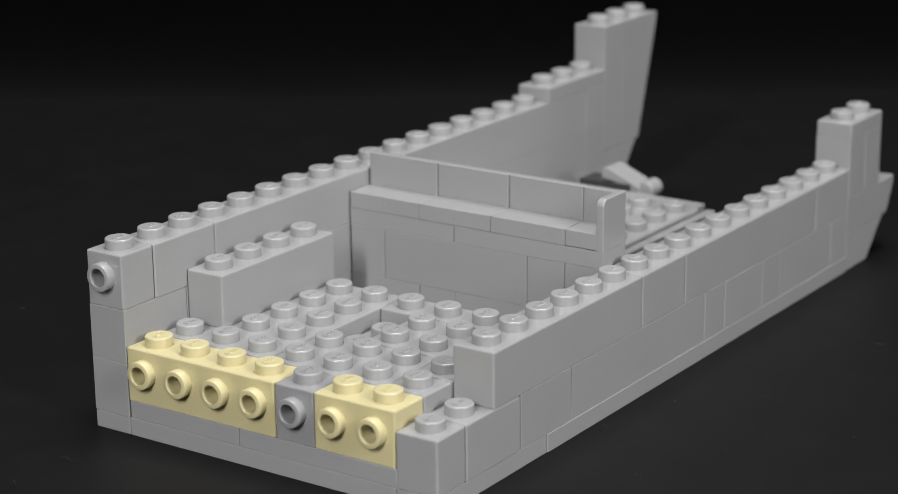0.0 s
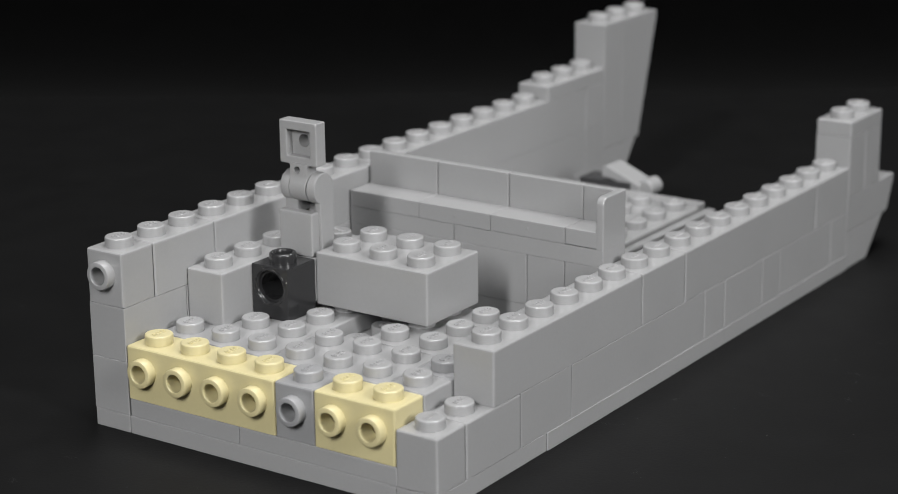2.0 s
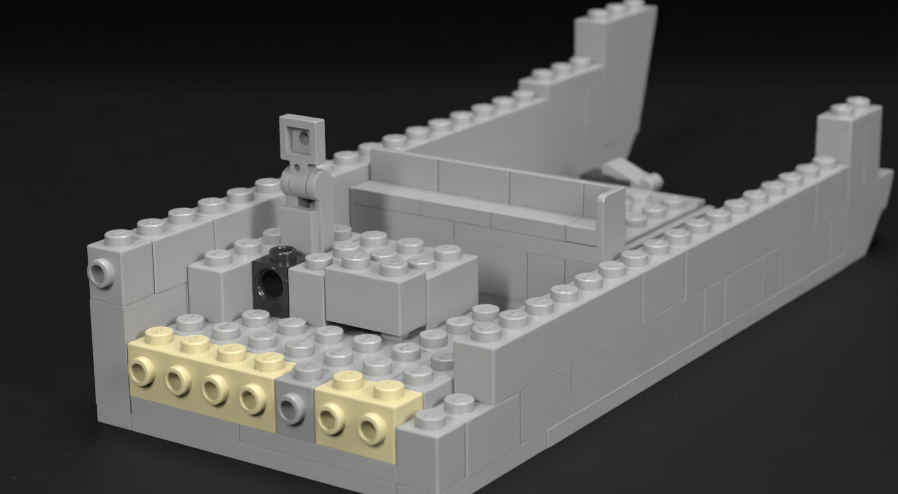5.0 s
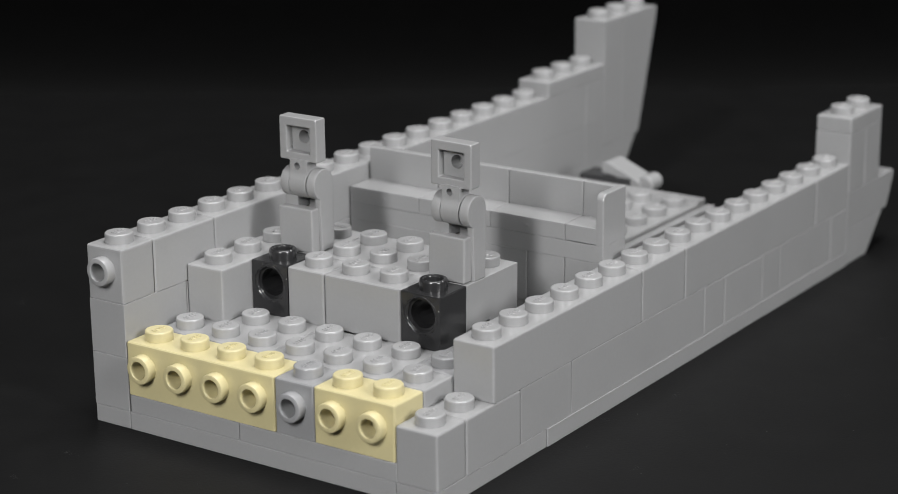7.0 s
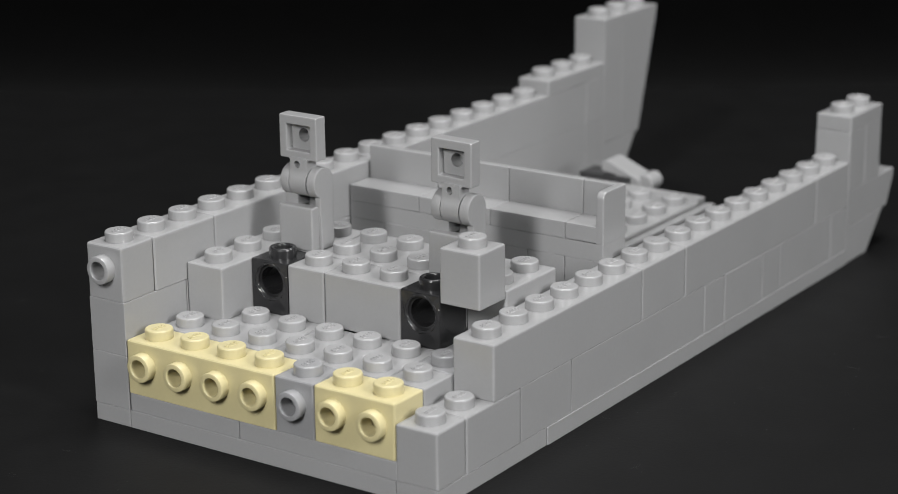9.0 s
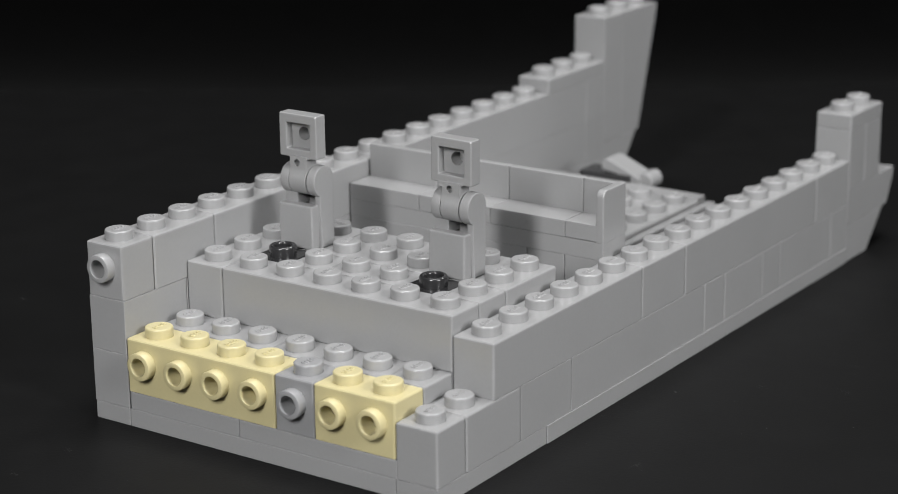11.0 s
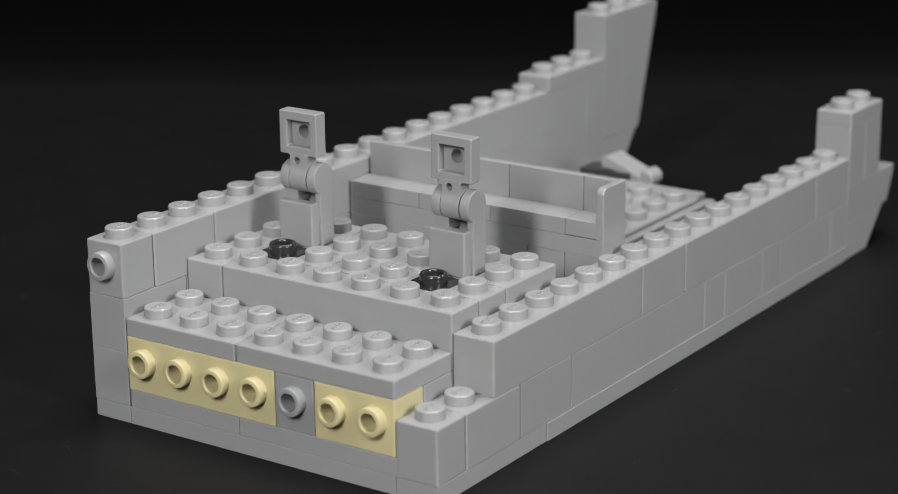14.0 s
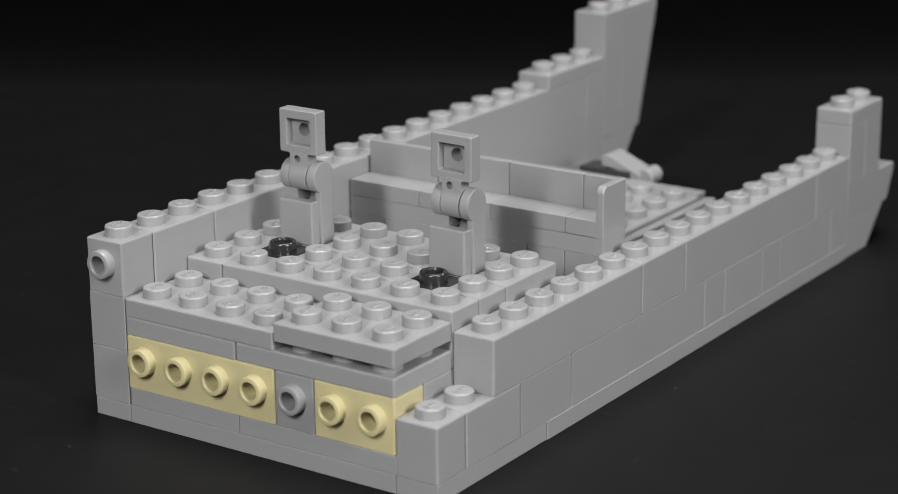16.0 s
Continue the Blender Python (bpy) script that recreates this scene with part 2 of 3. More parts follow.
AWAY = Vector((-0.568, 0.823, 0))      # the way the camera faces, level
ASIDE = Vector((0.823, 0.568, 0))
slab("table_top", (-0.95, -0.95, -0.03), (0.95, 0.95, 0.0), TABLE, "matt black dusty table top under the brick boat", "table")


def build_backdrop():
    foot = Vector((EYE[0], EYE[1], 0)) + AWAY * 0.588
    verts, faces = [], []
    prof = [(0.20 * math.sin(radians(a)), 0.20 * (1 - math.cos(radians(a))) - 0.0006) for a in (0, 0.2, *range(2, 91, 2))] + [(0.202, 0.9)]
    cols = 13
    for d, z in prof:
        for k in range(cols):
            s = (k / (cols - 1) - 0.5) * 1.3
            p = foot + AWAY * (d + 0.006 * math.sin(k * 2.1) * min(1, z * 8)) + ASIDE * s
            verts.append((p.x, p.y, z))
    for i in range(len(prof) - 1):
        for k in range(cols - 1):
            a = i * cols + k
            faces.append((a, a + 1, a + cols + 1, a + cols))
    ob = sheet("backdrop", verts, faces, DROP, "structure", "hanging black fabric backdrop behind the table", "backdrop")
    ob.data.shade_smooth()
    m = ob.modifiers.new("thickness", "SOLIDIFY")
    m.thickness, m.offset = 0.0003, 1.0


build_backdrop()
slab("wall_north", (-1.2, 1.1, -0.7), (1.2, 1.2, 1.2), WALL, "dark painted studio wall", "wall")
slab("wall_south", (-1.2, -1.2, -0.7), (1.2, -1.1, 1.2), WALL, "dark painted studio wall", "wall")
slab("wall_east", (1.1, -1.1, -0.7), (1.2, 1.1, 1.2), WALL, "dark painted studio wall", "wall")
slab("wall_west", (-1.2, -1.1, -0.7), (-1.1, 1.1, 1.2), WALL, "dark painted studio wall", "wall")
slab("ceiling", (-1.2, -1.2, 1.2), (1.2, 1.2, 1.3), WALL, "dark painted studio ceiling", "ceiling")
slab("floor", (-1.2, -1.2, -0.8), (1.2, 1.2, -0.7), WALL, "dark studio floor", "floor")


# ---- the boat hull, brick by brick ----
def build_hull():
    hull = thing("brick_boat_hull", "unfinished grey toy brick boat hull on a black table", "toy boat")

    def along(x, z, h, cuts, name="brick", studs=None, edge=0.0):
        for a, b in zip(cuts, cuts[1:]):
            on = [(0, j) for j in range(b - a) if studs and studs[0] <= a + j < studs[1]]
            piece(name, (x, a, z), (1, b - a, h), hull, studs=on, edge=edge)

    def across(y, z, h, cuts, name="brick", edge=0.0):
        for a, b in zip(cuts, cuts[1:]):
            piece(name, (a + 0.035, y, z), (b - a, 1, h), hull, edge=edge)

    # near wall
    along(8, 0, 1, [0, 4], "plate")
    along(8.022, 0, 1, [4, 12, 19], "plate")
    along(8, 1, 3, [0, 1, 3, 5, 11], studs=(0, 2))
    along(8, 1, 3, [11, 12, 14, 15, 18, 19], edge=0.00034)
    along(8, 4, 3, [2, 8, 10, 17, 19], studs=(2, 19))
    prism("slope_brick", 8, 9, [(19, 0), (20.35, 0), (21.35, 2.55), (19, 2.55)], hull, label="grey inverted bow slope")
    prism("slope_brick", 8, 9, [(19, 2.57), (21.62, 2.57), (22, 4.55), (22, 5), (19, 5)], hull, label="grey inverted bow slope with a lip")
    piece("brick", (8, 19, 5), (1, 1, 4), hull, edge=0.00036)
    piece("brick", (8, 20, 5), (1, 1, 4), hull, edge=0.00036)
    piece("plate", (8, 19, 9), (1, 2, 1), hull, studs=True)
    # far wall
    along(0, 0, 1, [0, 10, 20], "plate", edge=0.00030)
    along(0, 1, 3, [0, 4, 10, 16, 20])
    along(0, 4, 3, [0, 2, 8])
    along(0, 4, 3, [8, 12, 19, 20], edge=0.00013)
    piece("brick", (0, 0, 7), (1, 1, 3), hull, studs=True, side=1, label="grey brick with a hollow stud on its end")
    along(0, 7, 3, [1, 3, 9], studs=(1, 17))
    along(0, 7, 3, [9, 19], studs=(1, 17), edge=0.00020)
    piece("brick", (0, 19, 7), (1, 1, 3), hull)
    piece("plate", (0, 17, 10), (1, 3, 1), hull, studs=True)
    stem = prism("brick", 0, 1, [(20, 5.02), (21, 5.02), (21, 14), (20, 14)], hull, soft=0.00022)
    link("stud", stud_mesh(GREY), stem, (0.5 * U, 20.5 * U, 14 * V))
    bow = prism("slope_brick", 0, 1, [(21.005, 5.02), (22, 5.02), (23, 13.6), (23, 14), (21.005, 14)], hull, label="tall grey inverted bow slope", soft=0.00012)
    for j in (1, 2):
        link("stud", stud_mesh(GREY), bow, (0.5 * U, (20.5 + j) * U, 14 * V))
    prism("slope_brick", 0, 1, [(20, 0), (20.4, 0), (21.85, 5), (20, 5)], hull, label="grey inverted bow slope")
    # stern base and front row
    piece("plate", (1, 0, 0), (7, 9, 1), hull, edge=0.00024)
    across(0, 1, 1, [1, 4, 8], "plate", edge=0.00022)
    piece("brick", (1, 0, 2), (4, 1, 3), hull, TAN, True, 4, "tan brick with four hollow side studs")
    piece("brick", (5, 0, 2), (1, 1, 3), hull, BLUISH, True, 1, "bluish grey brick with a hollow side stud")
    piece("brick", (6, 0, 2), (2, 1, 3), hull, TAN, True, 2, "tan brick with two hollow side studs")
    # deck
    piece("brick", (1, 1, 1), (3, 5, 3), hull)
    piece("brick", (4, 1, 1), (4, 2, 3), hull)
    piece("brick", (4, 3, 1), (4, 3, 2), hull)
    piece("plate", (5, 3, 3), (3, 3, 1), hull)
    piece("plate", (4, 3, 3), (1, 2, 1), hull, studs=True)
    piece("plate", (1, 1, 4), (3, 5, 1), hull, studs=[(i, j) for i in range(3) for j in range(5) if i > 0 or j == 0])
    piece("plate", (4, 5, 3), (1, 1, 1), hull)
    piece("plate", (4, 5, 4), (4, 1, 1), hull, studs=True)
    piece("plate", (5, 3, 4), (3, 2, 1), hull, studs=True)
    piece("plate", (4, 1, 4), (3, 2, 1), hull, studs=True)
    piece("plate", (7, 1, 4), (1, 1, 1), hull, studs=True)
    # the darker plastic here paints in the near wall's shade on this stud
    piece("plate", (7, 2, 4), (1, 1, 1), hull, BLUISH, True)
    piece("brick", (1, 2, 5), (1, 4, 3), hull, studs=True)
    # bulkhead across the boat
    across(7.9, 1, 3, [1, 3, 4, 8])
    across(7.9, 4, 3, [1, 2, 6, 7, 8])
    across(7.9, 7, 1, [1, 4, 8], "plate")
    for x in (1, 3, 5):
        bm = bmesh.new()
        add_box(bm, (-U + GAP, -U / 2 + GAP, 0), (U - GAP, U / 2 - GAP, V * 0.98), 0.00017, 2)
        add_box(bm, (-U + GAP, U / 2 - 0.0016, V * 0.9), (U - GAP, U / 2 - GAP, 3 * V), 0.00034, 3)
        add_lathe(bm, [(0.00034, 0.0002), (0.00034, -0.00004), (0.00022, -0.00008)], 14, "y", at=(0, -U / 2 + GAP, 0.5 * V))
        link("wall_panel", finish(bm, "wall_panel", GREY), hull, ((x + 1.04) * U, 8.4 * U, 8 * V), "thin upright grey wall panel")
    bm = bmesh.new()
    add_box(bm, (-U / 2 + GAP, -U / 2 + GAP + 0.00002, 0.0001), (U / 2 - 0.0009, U / 2 - 0.0004, V * 0.98), 0.00017, 2)
    add_box(bm, (-U / 2 + GAP, U / 2 - 0.0016, V * 0.2), (U / 2 - 0.0006, U / 2 - GAP - 0.00002, 3 * V - 0.00004), 0.00025, 2)
    rim = [(-U / 2 + GAP, 0.0), (U / 2 - GAP, 0.0), (U / 2 - GAP, 3 * V)]
    for k in range(7):
        a = radians(90 + 15 * k)
        rim.append((-U / 2 + GAP + 0.0014 + 0.0014 * math.cos(a), 3 * V - 0.0014 + 0.0014 * math.sin(a)))
    near_side = [bm.verts.new((U / 2 - 0.0016, y, z)) for y, z in rim]
    far_side = [bm.verts.new((U / 2 - GAP, y, z)) for y, z in rim]
    loop = [bm.faces.new(near_side), bm.faces.new(far_side[::-1])]
    for k in range(len(rim)):
        j = (k + 1) % len(rim)
        loop.append(bm.faces.new((near_side[k], far_side[k], far_side[j], near_side[j])))
    bmesh.ops.recalc_face_normals(bm, faces=loop)
    edges = [e for f in loop[:2] for e in f.edges if max(v.co.z for v in e.verts) > 0.0001]
    bmesh.ops.bevel(bm, geom=edges, offset=0.00025, segments=2, profile=0.6, affect="EDGES")
    link("corner_panel", finish(bm, "corner_panel", GREY), hull, (7.54 * U, 8.4 * U, 8 * V), "grey corner wall panel")
    # bow deck
    piece("plate", (1, 9, 0), (7, 8, 1), hull)
    piece("brick", (1, 9, 1), (6, 7, 2), hull)
    bm = bmesh.new()
    add_box(bm, (0, 0, 0), (5.46 * U, 7.45 * U, V), 0.00017, 2)
    add_box(bm, (5.20 * U, 0.0001, V - 0.0002), (5.44 * U, 7.42 * U, 1.78 * V), 0.0003, 2)
    link("plate", finish(bm, "plate", GREY), hull, (U + GAP, 9 * U, 3 * V))
    deck = link("plate", body_mesh(5, 7, 1, GREY), hull, (3.66 * U, 12.55 * U, 4 * V))
    put_studs(deck, 5, 7, 1, GREY, True)
    bm = bmesh.new()
    add_box(bm, (0, 0, 0), (4.88 * U, 0.53 * U, V - 0.00005), 0.00017, 2)
    link("plate", finish(bm, "plate", GREY), hull, (1.16 * U, 16.08 * U, 4 * V))
    # folded ramp hinge on the bow deck
    bm = bmesh.new()
    section = [(2.8, 5.45), (2.8, 6.1), (2.95, 6.25), (3.95, 5.2), (3.95, 4.55), (3.6, 4.75), (3.25, 5.3)]
    fore = [bm.verts.new((x * U, 16.8 * U, z * V)) for x, z in section]
    back = [bm.verts.new((x * U, 17.6 * U, z * V)) for x, z in section]
    bm.faces.new(fore)
    bm.faces.new(back[::-1])
    for k in range(len(section)):
        j = (k + 1) % len(section)
        bm.faces.new((fore[k], back[k], back[j], fore[j]))
    bmesh.ops.recalc_face_normals(bm, faces=bm.faces[:])
    bmesh.ops.bevel(bm, geom=bm.edges[:], offset=0.00025, segments=2, profile=0.6, affect="EDGES")
    arm = link("hinge_arm", finish(bm, "hinge_arm", GREY), hull, (0, 0, 0), "grey hinge arm leaning over the bow deck")
    bm = bmesh.new()
    add_lathe(bm, [(0.0015, -0.0024), (0.0019, -0.0021), (0.0019, 0.0021), (0.0015, 0.0024)], 24, "y")
    link("hinge_barrel", finish(bm, "hinge_barrel", GREY), arm, (4.07 * U, 17.2 * U, 4.98 * V))
    # added black block: puts the dark shade under the arm into its colour
    bm = bmesh.new()
    add_box(bm, (2.2 * U, 16.64 * U, 3.0 * V), (3.7 * U, 17.45 * U, 5.3 * V), 0.00017, 2)
    link("hinge_foot", finish(bm, "hinge_foot", BLACK), hull, (0, 0, 0), "black block added as the shade under the hinge arm")
    bm = bmesh.new()
    add_box(bm, (2.2 * U, 16.25 * U, 0.0), (3.95 * U, 17.45 * U, 3.0 * V), 0.00017, 2)
    link("brick", finish(bm, "brick", GREY), hull, (0, 0, 0))
    return hull


build_hull()


# ---- the pieces that are set in one after another ----
def loose(name, nx, ny, nz, label, category):
    """A loose piece; its origin is the middle of its underside."""
    ob = thing(name, label, category, "loose toy bricks")
    body = link("body", body_mesh(nx, ny, nz, GREY), ob, (0, 0, 0))
    put_tubes(body, nx, ny, nz, GREY)
    put_studs(ob, nx, ny, nz, GREY, True)
    return ob


def hinge_post():
    """The black pierced brick, the hinge brick behind it and the upright hinge; origin at the black brick's low left front corner."""
    ob = thing("hinge_post", "grey upright hinge on a brick behind a black pierced brick", "toy hinge", "hinge posts")
    # black brick, bored through
    bm = bmesh.new()
    g, Z = GAP, 3 * V - 0.00003
    add_box(bm, (g, g, 0), (U - g, U - g, Z), 0.00024, 3)
    for sign in (-1, 1):
        f = min(bm.faces, key=lambda f: (-sign) * f.calc_center_median().y + (0 if abs(f.normal.y) > 0.99 else 1))
        bmesh.ops.delete(bm, geom=[f], context="FACES_ONLY")
    for y, d in ((g, 0.0009), (U - g, -0.0009)):
        add_pierced(bm, (g + 0.00024, 0.00024), (U - g - 0.00024, Z - 0.00024), y, (U / 2, 0.0058), 0.00310, d, 36, cap=False)
    add_lathe(bm, [(0.0031, 0.0009 + g), (0.0025, 0.0009 + g), (0.0025, U - 0.0009 - g), (0.0031, U - 0.0009 - g)], 36, "y",
              at=(U / 2, 0, 0.0058), close=False)
    add_lathe(bm, [(0.00308, g + 0.0003), (0.00314, g - 0.00006), (0.00328, g - 0.00012), (0.00342, g - 0.00008), (0.0035, g + 0.0001)], 40, "y",
              at=(U / 2, 0, 0.0058), close=False)
    # turned ridges inside the counterbore
    add_lathe(bm, [(0.0031, g + 0.00008), (0.00296, g + 0.00016), (0.00306, g + 0.00028), (0.00294, g + 0.00040), (0.00304, g + 0.00054),
                   (0.00292, g + 0.00068), (0.0030, g + 0.00085)], 40, "y", at=(U / 2, 0, 0.0058), close=False)
    worn = random.Random(5)
    for v in bm.verts:
        away = math.hypot(v.co.x - U / 2, v.co.z - 0.0058)
        if 0.0030 < away < 0.0036 and v.co.y < 0.0012:
            v.co += Vector((worn.uniform(-1, 1), worn.uniform(-1, 1), worn.uniform(-1, 1))) * 0.00009
    brick = link("pierced_brick", finish(bm, "pierced_brick", BLACK), ob, (0, 0, 0), "glossy black brick with a round bore")
    bm = bmesh.new()
    add_lathe(bm, [(0.00243, -0.0002), (0.00243, 0.0013), (0.00237, 0.00155), (0.00222, 0.0017), (0.00198, 0.00175), (0.00176, 0.0017), (0.00162, 0.00155), (0.00158, 0.0012), (0.00158, 0.0006)], 32)
    link("hollow_stud", finish(bm, "hollow_stud", BLACK), brick, (U / 2, U / 2, 3 * V))
    # hinge brick behind, stepped below
    bm = bmesh.new()
    add_box(bm, (g, U + g, 0.5 * V), (U - g, 2 * U, 3 * V - 0.00003), 0.00017, 2)
    add_box(bm, (g, 2 * U - 0.0006, 0), (U - g - 0.00002, 3 * U - g, 3 * V - 0.00004), 0.00017, 2)
    base = link("hinge_base", finish(bm, "hinge_base", GREY), ob, (0, 0, 0))
    link("stud", stud_mesh(GREY), base, (U / 2, 2.5 * U, 3 * V))
    # upright block at the front
    bm = bmesh.new()
    add_box(bm, (0.0001, U + g, 3 * V + 0.00002), (0.93 * U, 1.29 * U, 5.5 * V), 0.0004, 3)
    link("front_block", finish(bm, "front_block", GREY), ob, (0, 0, 0))
    # cheeks with round heads
    cy, cz, r = 1.385 * U, 6.78 * V, 0.0028
    for x0, x1 in ((0.84 * U, 0.995 * U), (0.05 * U, 0.278 * U)):
        bm = bmesh.new()
        pts = [(1.30 * U, 3 * V), (1.72 * U, 3 * V), (1.735 * U, 6.0 * V)]
        if x0 < 0.5 * U:
            pts = [(1.32 * U, 5.4 * V), (1.72 * U, 5.4 * V), (1.735 * U, 6.0 * V)]
        for k in range(17):
            a = radians(0 + 245 * k / 16)
            pts.append((cy + r * math.cos(a), cz + r * math.sin(a)))
        a = [bm.verts.new((x0, y, z)) for y, z in pts]
        b = [bm.verts.new((x1, y, z)) for y, z in pts]
        bm.faces.new(a)
        bm.faces.new(b[::-1])
        for k in range(len(a)):
            j = (k + 1) % len(a)
            bm.faces.new((a[k], b[k], b[j], a[j]))
        bmesh.ops.recalc_face_normals(bm, faces=bm.faces[:])
        rims = [e for e in bm.edges if abs(e.verts[0].co.x - e.verts[1].co.x) < 1e-7]
        bmesh.ops.bevel(bm, geom=rims, offset=0.00018, segments=2, profile=0.6, affect="EDGES")
        link("cheek", finish(bm, "cheek", GREY, True), ob, (0, 0, 0))
    # web behind the slot
    bm = bmesh.new()
    add_box(bm, (0.05 * U, 1.64 * U, 3 * V), (0.9 * U, 1.71 * U, 6.5 * V), 0.00015, 1)
    add_box(bm, (0.06 * U, 1.20 * U, 5.30 * V), (0.40 * U, 1.66 * U, 6.12 * V), 0.0002, 2)
    add_box(bm, (0.085 * U, 1.31 * U, 5.0 * V), (0.27 * U, 1.68 * U, 6.2 * V), 0.00015, 1)
    link("web", finish(bm, "web", GREY), ob, (0, 0, 0))
    # turning leaf: barrel, neck, square frame with a bored plate
    bm = bmesh.new()
    add_lathe(bm, [(0.0026, 0.285 * U), (0.00276, 0.297 * U), (0.00276, 0.728 * U), (0.0026, 0.740 * U)], 32, "x", at=(0, cy, cz))
    add_lathe(bm, [(0.0026, 0.762 * U), (0.00281, 0.785 * U), (0.00281, 0.90 * U)], 32, "x", at=(0, cy, cz))
    leaf = link("hinge_leaf", finish(bm, "hinge_leaf", GREY), ob, (0, 0, 0))
    bm = bmesh.new()
    nx0, nx1, ny, nz0, nz1 = 0.285 * U, 0.725 * U, 1.115 * U, 7.50 * V, 8.16 * V
    add_box(bm, (nx0, ny, nz0), (nx1, 1.48 * U, nz1), 0)
    front = min(bm.faces, key=lambda f: f.calc_center_median().y + (0 if abs(f.normal.y) > 0.99 else 1))
    bmesh.ops.delete(bm, geom=[front], context="FACES_ONLY")
    # the strap below it runs on into the barrel
    foot = Vector((cy - 0.00250, cz + 0.00116))
    bend = Vector((ny, foot.y + 0.00073))
    strap = []
    for k in range(9):
        q = k / 8
        strap.append(Vector((ny, nz0)) * (1 - q) ** 2 + bend * 2 * q * (1 - q) + foot * q * q)
    strap += [Vector((cy - 0.0010, foot.y)), Vector((cy - 0.0010, nz0))]
    one = [bm.verts.new((nx0, p.x, p.y)) for p in strap]
    two = [bm.verts.new((nx1, p.x, p.y)) for p in strap]
    bm.faces.new(one)
    bm.faces.new(two[::-1])
    for k in range(len(strap)):
        j = (k + 1) % len(strap)
        bm.faces.new((one[k], two[k], two[j], one[j])).smooth = k < 8
    add_pierced(bm, (nx0, nz0), (nx1, nz1), ny, (0.475 * U, 7.80 * V), 0.00066, 0.0015, 24)
    # the neck flares into the frame above it
    for x, out in ((nx0, -1), (nx1, 1)):
        arc = [(x - out * 0.0003, nz1), (x - out * 0.0003, nz1 - 0.0012)]
        arc += [(x + out * 0.0008 * (1 - math.cos(radians(q))), nz1 - 0.0009 + 0.0008 * math.sin(radians(q))) for q in range(0, 91, 18)]
        one = [bm.verts.new((px, ny + 0.0002, pz)) for px, pz in arc]
        two = [bm.verts.new((px, 1.46 * U, pz)) for px, pz in arc]
        bm.faces.new(one)
        bm.faces.new(two[::-1])
        for k in range(len(arc)):
            j = (k + 1) % len(arc)
            bm.faces.new((one[k], two[k], two[j], one[j]))
    link("neck", finish(bm, "neck", GREY), leaf, (0, 0, 0), "grey neck with a small pin hole")
    bm = bmesh.new()
    fx0, fx1, fz0, fz1, fy0, fy1 = -0.03 * U, 0.99 * U, 8.07 * V, 10.50 * V, 1.16 * U, 1.50 * U
    rx0, rx1, rz0, rz1 = 0.17 * U, 0.80 * U, 8.52 * V, 9.98 * V
    rings = []
    for x0, z0, x1, z1, y in ((fx0, fz0, fx1, fz1, fy0), (fx0, fz0, fx1, fz1, fy1), (rx0, rz0, rx1, rz1, fy1), (rx0, rz0, rx1, rz1, fy0)):
        rings.append([bm.verts.new(p) for p in ((x0, y, z0), (x1, y, z0), (x1, y, z1), (x0, y, z1))])
    for a, b in zip(rings, rings[1:] + rings[:1]):
        for k in range(4):
            j = (k + 1) % 4
            bm.faces.new((a[k], a[j], b[j], b[k]))
    bmesh.ops.bevel(bm, geom=bm.edges[:], offset=0.00026, segments=3, profile=0.6, affect="EDGES")
    frame_part = link("leaf_frame", finish(bm, "leaf_frame", GREY), ob, (0, 0, 0))
    bm = bmesh.new()
    add_pierced(bm, (rx0 - 0.0002, rz0 - 0.0002), (rx1 + 0.0002, rz1 + 0.0002), fy0 + 0.0017,
                (0.50 * U, 9.33 * V), 0.0012, 0.0025)
    add_lathe(bm, [(0.0024, fy1 - 0.0002), (0.0024, fy1 + 0.0015), (0.0022, fy1 + 0.0017), (0.0001, fy1 + 0.0017)], 28, "y",
              at=(0.50 * U, 0, 9.33 * V), close=False)
    link("bored_plate", finish(bm, "bored_plate", GREY), frame_part, (0, 0, 0))
    return ob


left_post = hinge_post()
right_post = hinge_post()
right_post["label"] = "second grey upright hinge behind a black pierced brick"
block_2x3 = loose("toy_brick", 2 + 1, 2, 3, "light grey two by three toy brick set on the deck", "toy brick")
cube_left = loose("toy_brick", 1, 1, 3, "light grey single-stud toy brick beside the black brick", "toy brick")
pair_front = loose("toy_brick", 2, 1, 3, "light grey two-stud toy brick between the black bricks", "toy brick")
pair_side = loose("toy_brick", 1, 2, 3, "light grey two-stud toy brick beside the near wall", "toy brick")
cube_right = loose("toy_brick", 1, 1, 3, "light grey single-stud toy brick beside the near wall", "toy brick")
long_front = loose("toy_brick", 6, 1, 3, "long light grey six-stud toy brick across the deck", "toy brick")
plate_a = loose("toy_plate", 3, 2, 1, "light grey two by three toy plate on the tan brick", "toy plate")
plate_b = loose("toy_plate", 4, 2, 1, "light grey two by four toy plate on the tan bricks", "toy plate")
plate_c = loose("toy_plate", 4, 2, 1, "light grey two by four toy plate on the lower plates", "toy plate")
plate_d = loose("toy_plate", 3, 2, 1, "light grey two by three toy plate hovering over the stern", "toy plate")


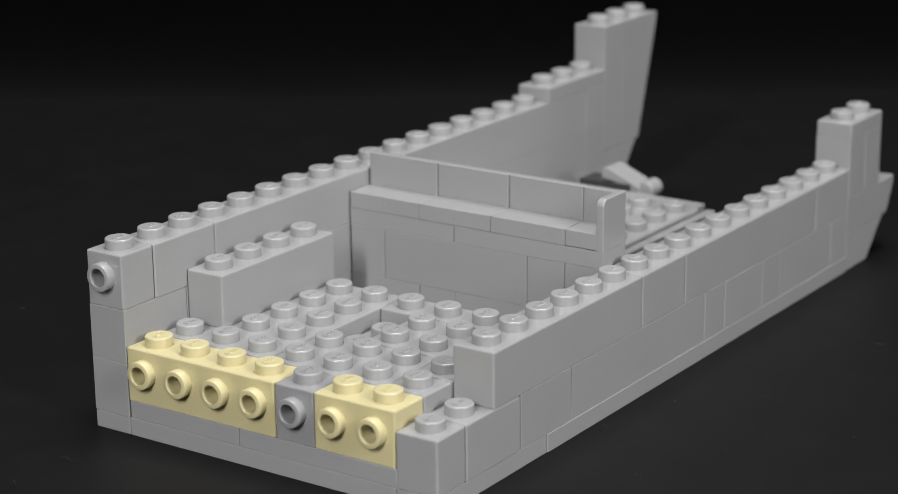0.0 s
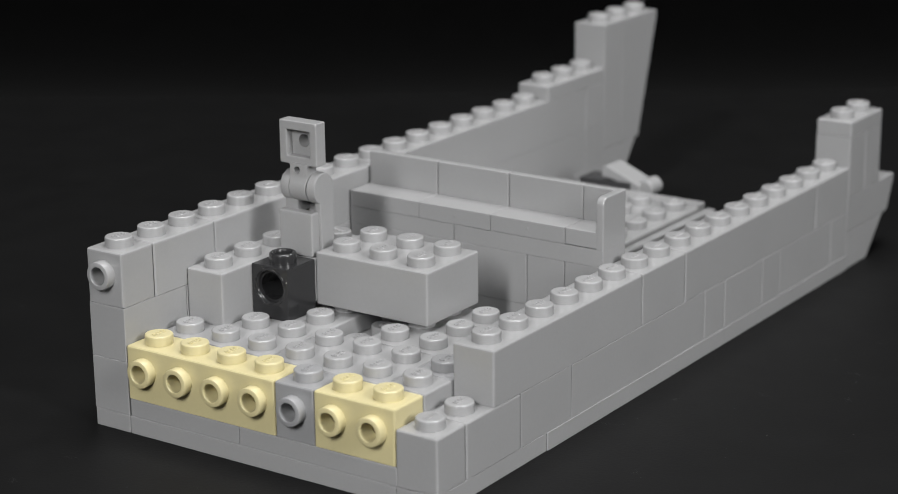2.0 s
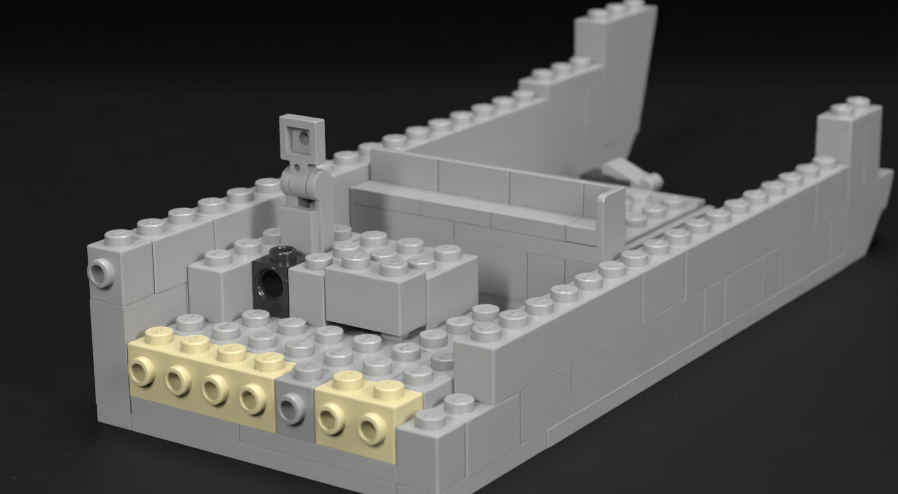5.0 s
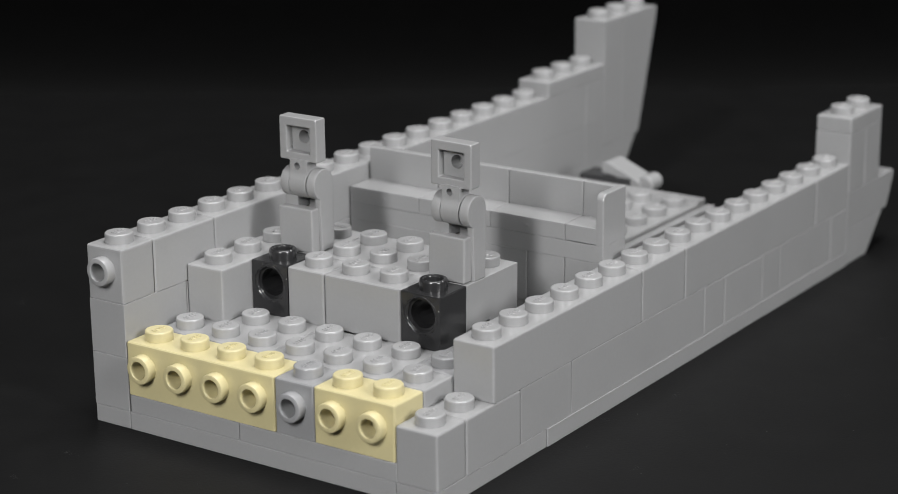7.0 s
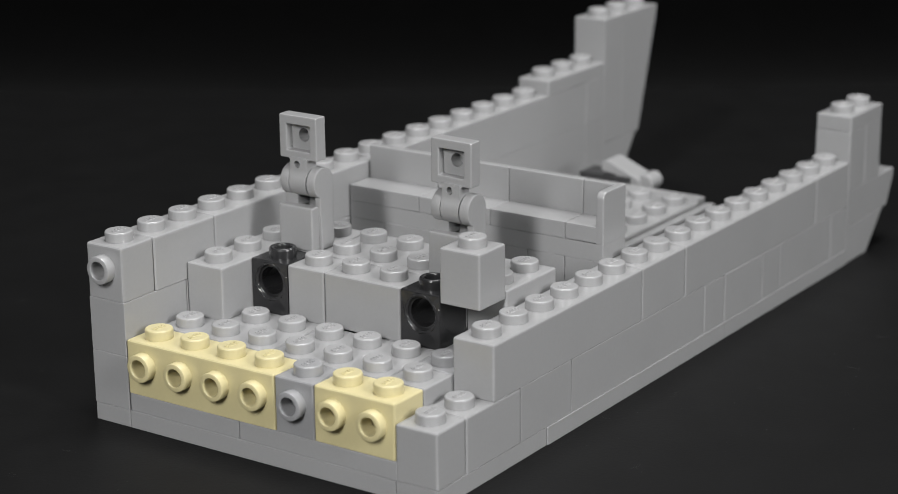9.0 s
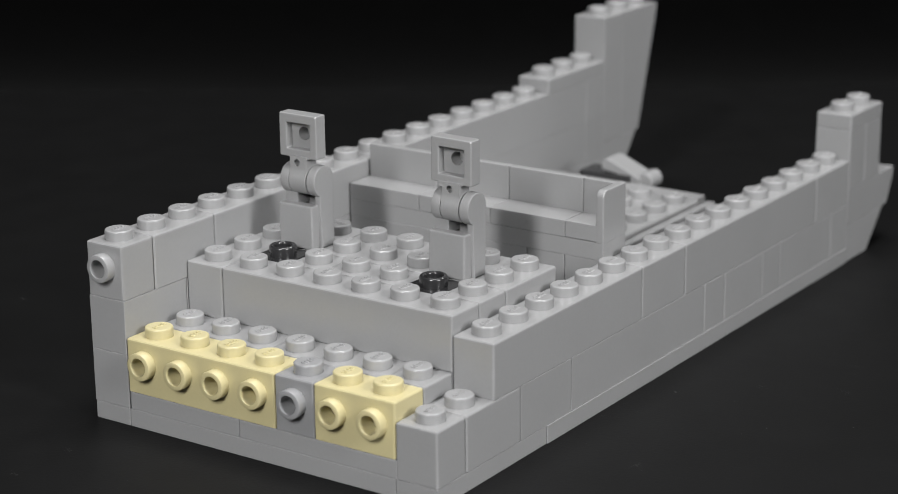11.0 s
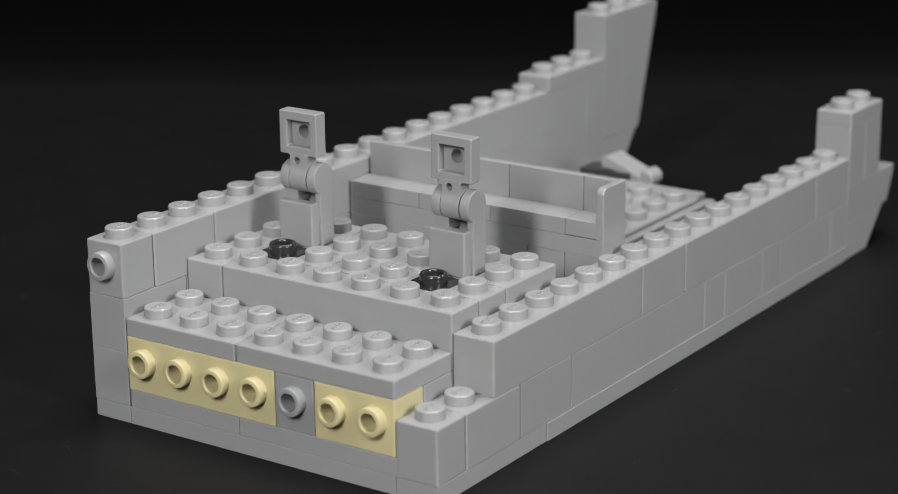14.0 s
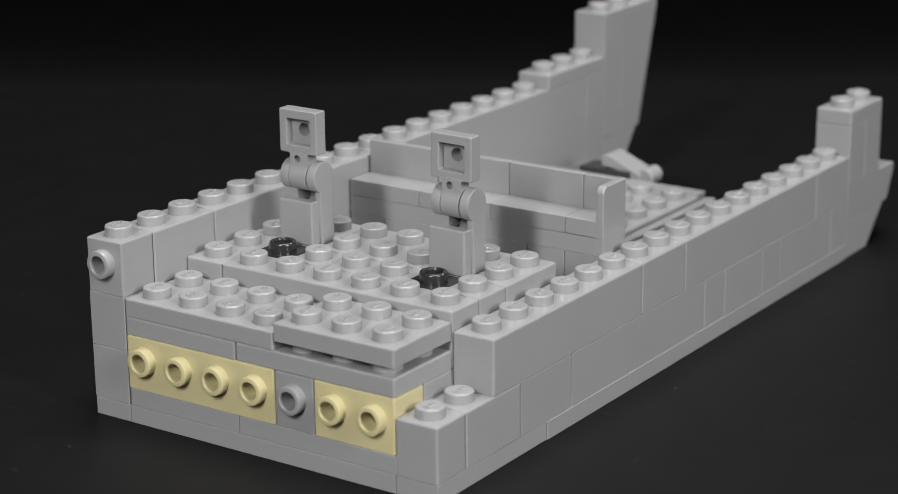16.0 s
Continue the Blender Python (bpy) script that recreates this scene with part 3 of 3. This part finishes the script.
# ---- dust on the table ----
SMEARS = [(-0.0579, 0.0396), (-0.1946, 0.2575), (0.0061, -0.026), (0.0744, 0.0482), (0.1039, 0.0812), (0.089, 0.0319), (0.0998, 0.0942), (0.0901, 0.0757), (0.0066, -0.0136), (0.0786, 0.0648), (0.097, 0.1131)]


def build_dust():
    rng = random.Random(5)
    bm = bmesh.new()
    for _ in range(420):
        d, s = rng.uniform(0.16, 0.44), rng.uniform(-0.16, 0.16)
        p = Vector((EYE[0], EYE[1], 0)) + AWAY * d + ASIDE * s
        if -0.002 < p.x < 0.074 and -0.002 < p.y < 0.19:
            continue
        r = 0.00005 * rng.uniform(0.5, 1.7) * (1.7 if rng.random() < 0.04 else 1)
        m = Matrix.Translation((p.x, p.y, r * 0.4)) @ Matrix.Rotation(rng.uniform(0, 6), 4, "Z") @ Matrix.Diagonal((rng.uniform(0.7, 2.2), 1, 0.7, 1))
        bmesh.ops.create_icosphere(bm, subdivisions=1, radius=r, matrix=m)
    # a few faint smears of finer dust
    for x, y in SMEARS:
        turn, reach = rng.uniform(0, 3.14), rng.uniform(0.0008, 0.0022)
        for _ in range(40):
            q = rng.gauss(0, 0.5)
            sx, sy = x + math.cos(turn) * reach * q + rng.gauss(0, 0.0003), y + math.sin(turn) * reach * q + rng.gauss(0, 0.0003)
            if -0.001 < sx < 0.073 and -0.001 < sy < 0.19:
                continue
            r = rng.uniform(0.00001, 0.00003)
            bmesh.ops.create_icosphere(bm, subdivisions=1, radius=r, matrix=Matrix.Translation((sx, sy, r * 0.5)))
    tagged(new("dust", finish(bm, "dust", DUST)), "fine pale dust specks scattered on the black table", "dust", "", "stuff")


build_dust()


# ---- motion: each piece waits on the table, appears over its place, then drops ----
def motions():
    def set_in(ob, wait, home, lift, come, fall, half=0.5, lean=(0, 0), rest=(0, 0)):
        """wait, home: places in metres; lift in plates; come: when it is there; fall: when it begins to drop;
        half: what is left of the lift half way; lean, rest: degrees about x and y before and after the drop."""
        between = [0.5 * p + 0.5 * q for p, q in zip(lean, rest)]
        up = pose(home[0], home[1], home[2] + lift * V, *lean)
        mid = pose(home[0], home[1], home[2] + lift * V * half, *between)
        down = pose(*home, *rest)
        tick = 1.0 / FPS
        rows = [(0.0, pose(*wait)), (come - tick, pose(*wait)), (come, up), (fall, up)]
        if fall < 16.0:
            rows += [(fall + 0.1, mid), (fall + 0.2, down), (16.0, down)]
        walk(ob, rows)

    def home(x, y, z, nx, ny):
        return ((x + nx / 2) * U, (y + ny / 2) * U, z * V)

    set_in(left_post, (0.36, -0.10, 0), (2 * U, 3 * U, 5 * V), 0.40, 0.2, 0.8)
    set_in(block_2x3, (0.40, -0.10, 0), home(3, 4, 5, 3, 2), 0.42, 1.6, 2.2)
    set_in(cube_left, (0.44, -0.10, 0), home(3, 3, 5, 1, 1), 0.47, 3.0, 3.6)
    set_in(pair_front, (0.48, -0.10, 0), home(4, 3, 5, 2, 1), 0.47, 4.4, 5.0)
    set_in(right_post, (0.36, -0.16, 0), (6 * U, 3 * U, 5 * V), 0.52, 5.8, 6.4, 0.6, lean=(0, -0.9), rest=(0, 0.7))
    set_in(pair_side, (0.40, -0.16, 0), home(7, 4, 5, 1, 2), 2.70, 7.2, 7.8, 0.56)
    set_in(cube_right, (0.44, -0.16, 0), home(7, 3, 5, 1, 1), 2.62, 8.6, 9.2)
    set_in(long_front, (0.50, -0.16, 0), home(2, 2, 5, 6, 1), 0.5, 10.0, 10.6)
    set_in(plate_a, (0.36, -0.22, 0), home(1, 0, 5, 3, 2), 0.54, 11.4, 12.0)
    set_in(plate_b, (0.41, -0.22, 0), home(4, 0, 5, 4, 2), 0.54, 12.8, 13.4, 0.40)
    set_in(plate_c, (0.46, -0.22, 0), home(1, 0, 6, 4, 2), 0.54, 14.2, 14.8)
    set_in(plate_d, (0.51, -0.22, 0), home(5, 0, 6, 3, 2), 0.52, 15.6, 16.0)


motions()
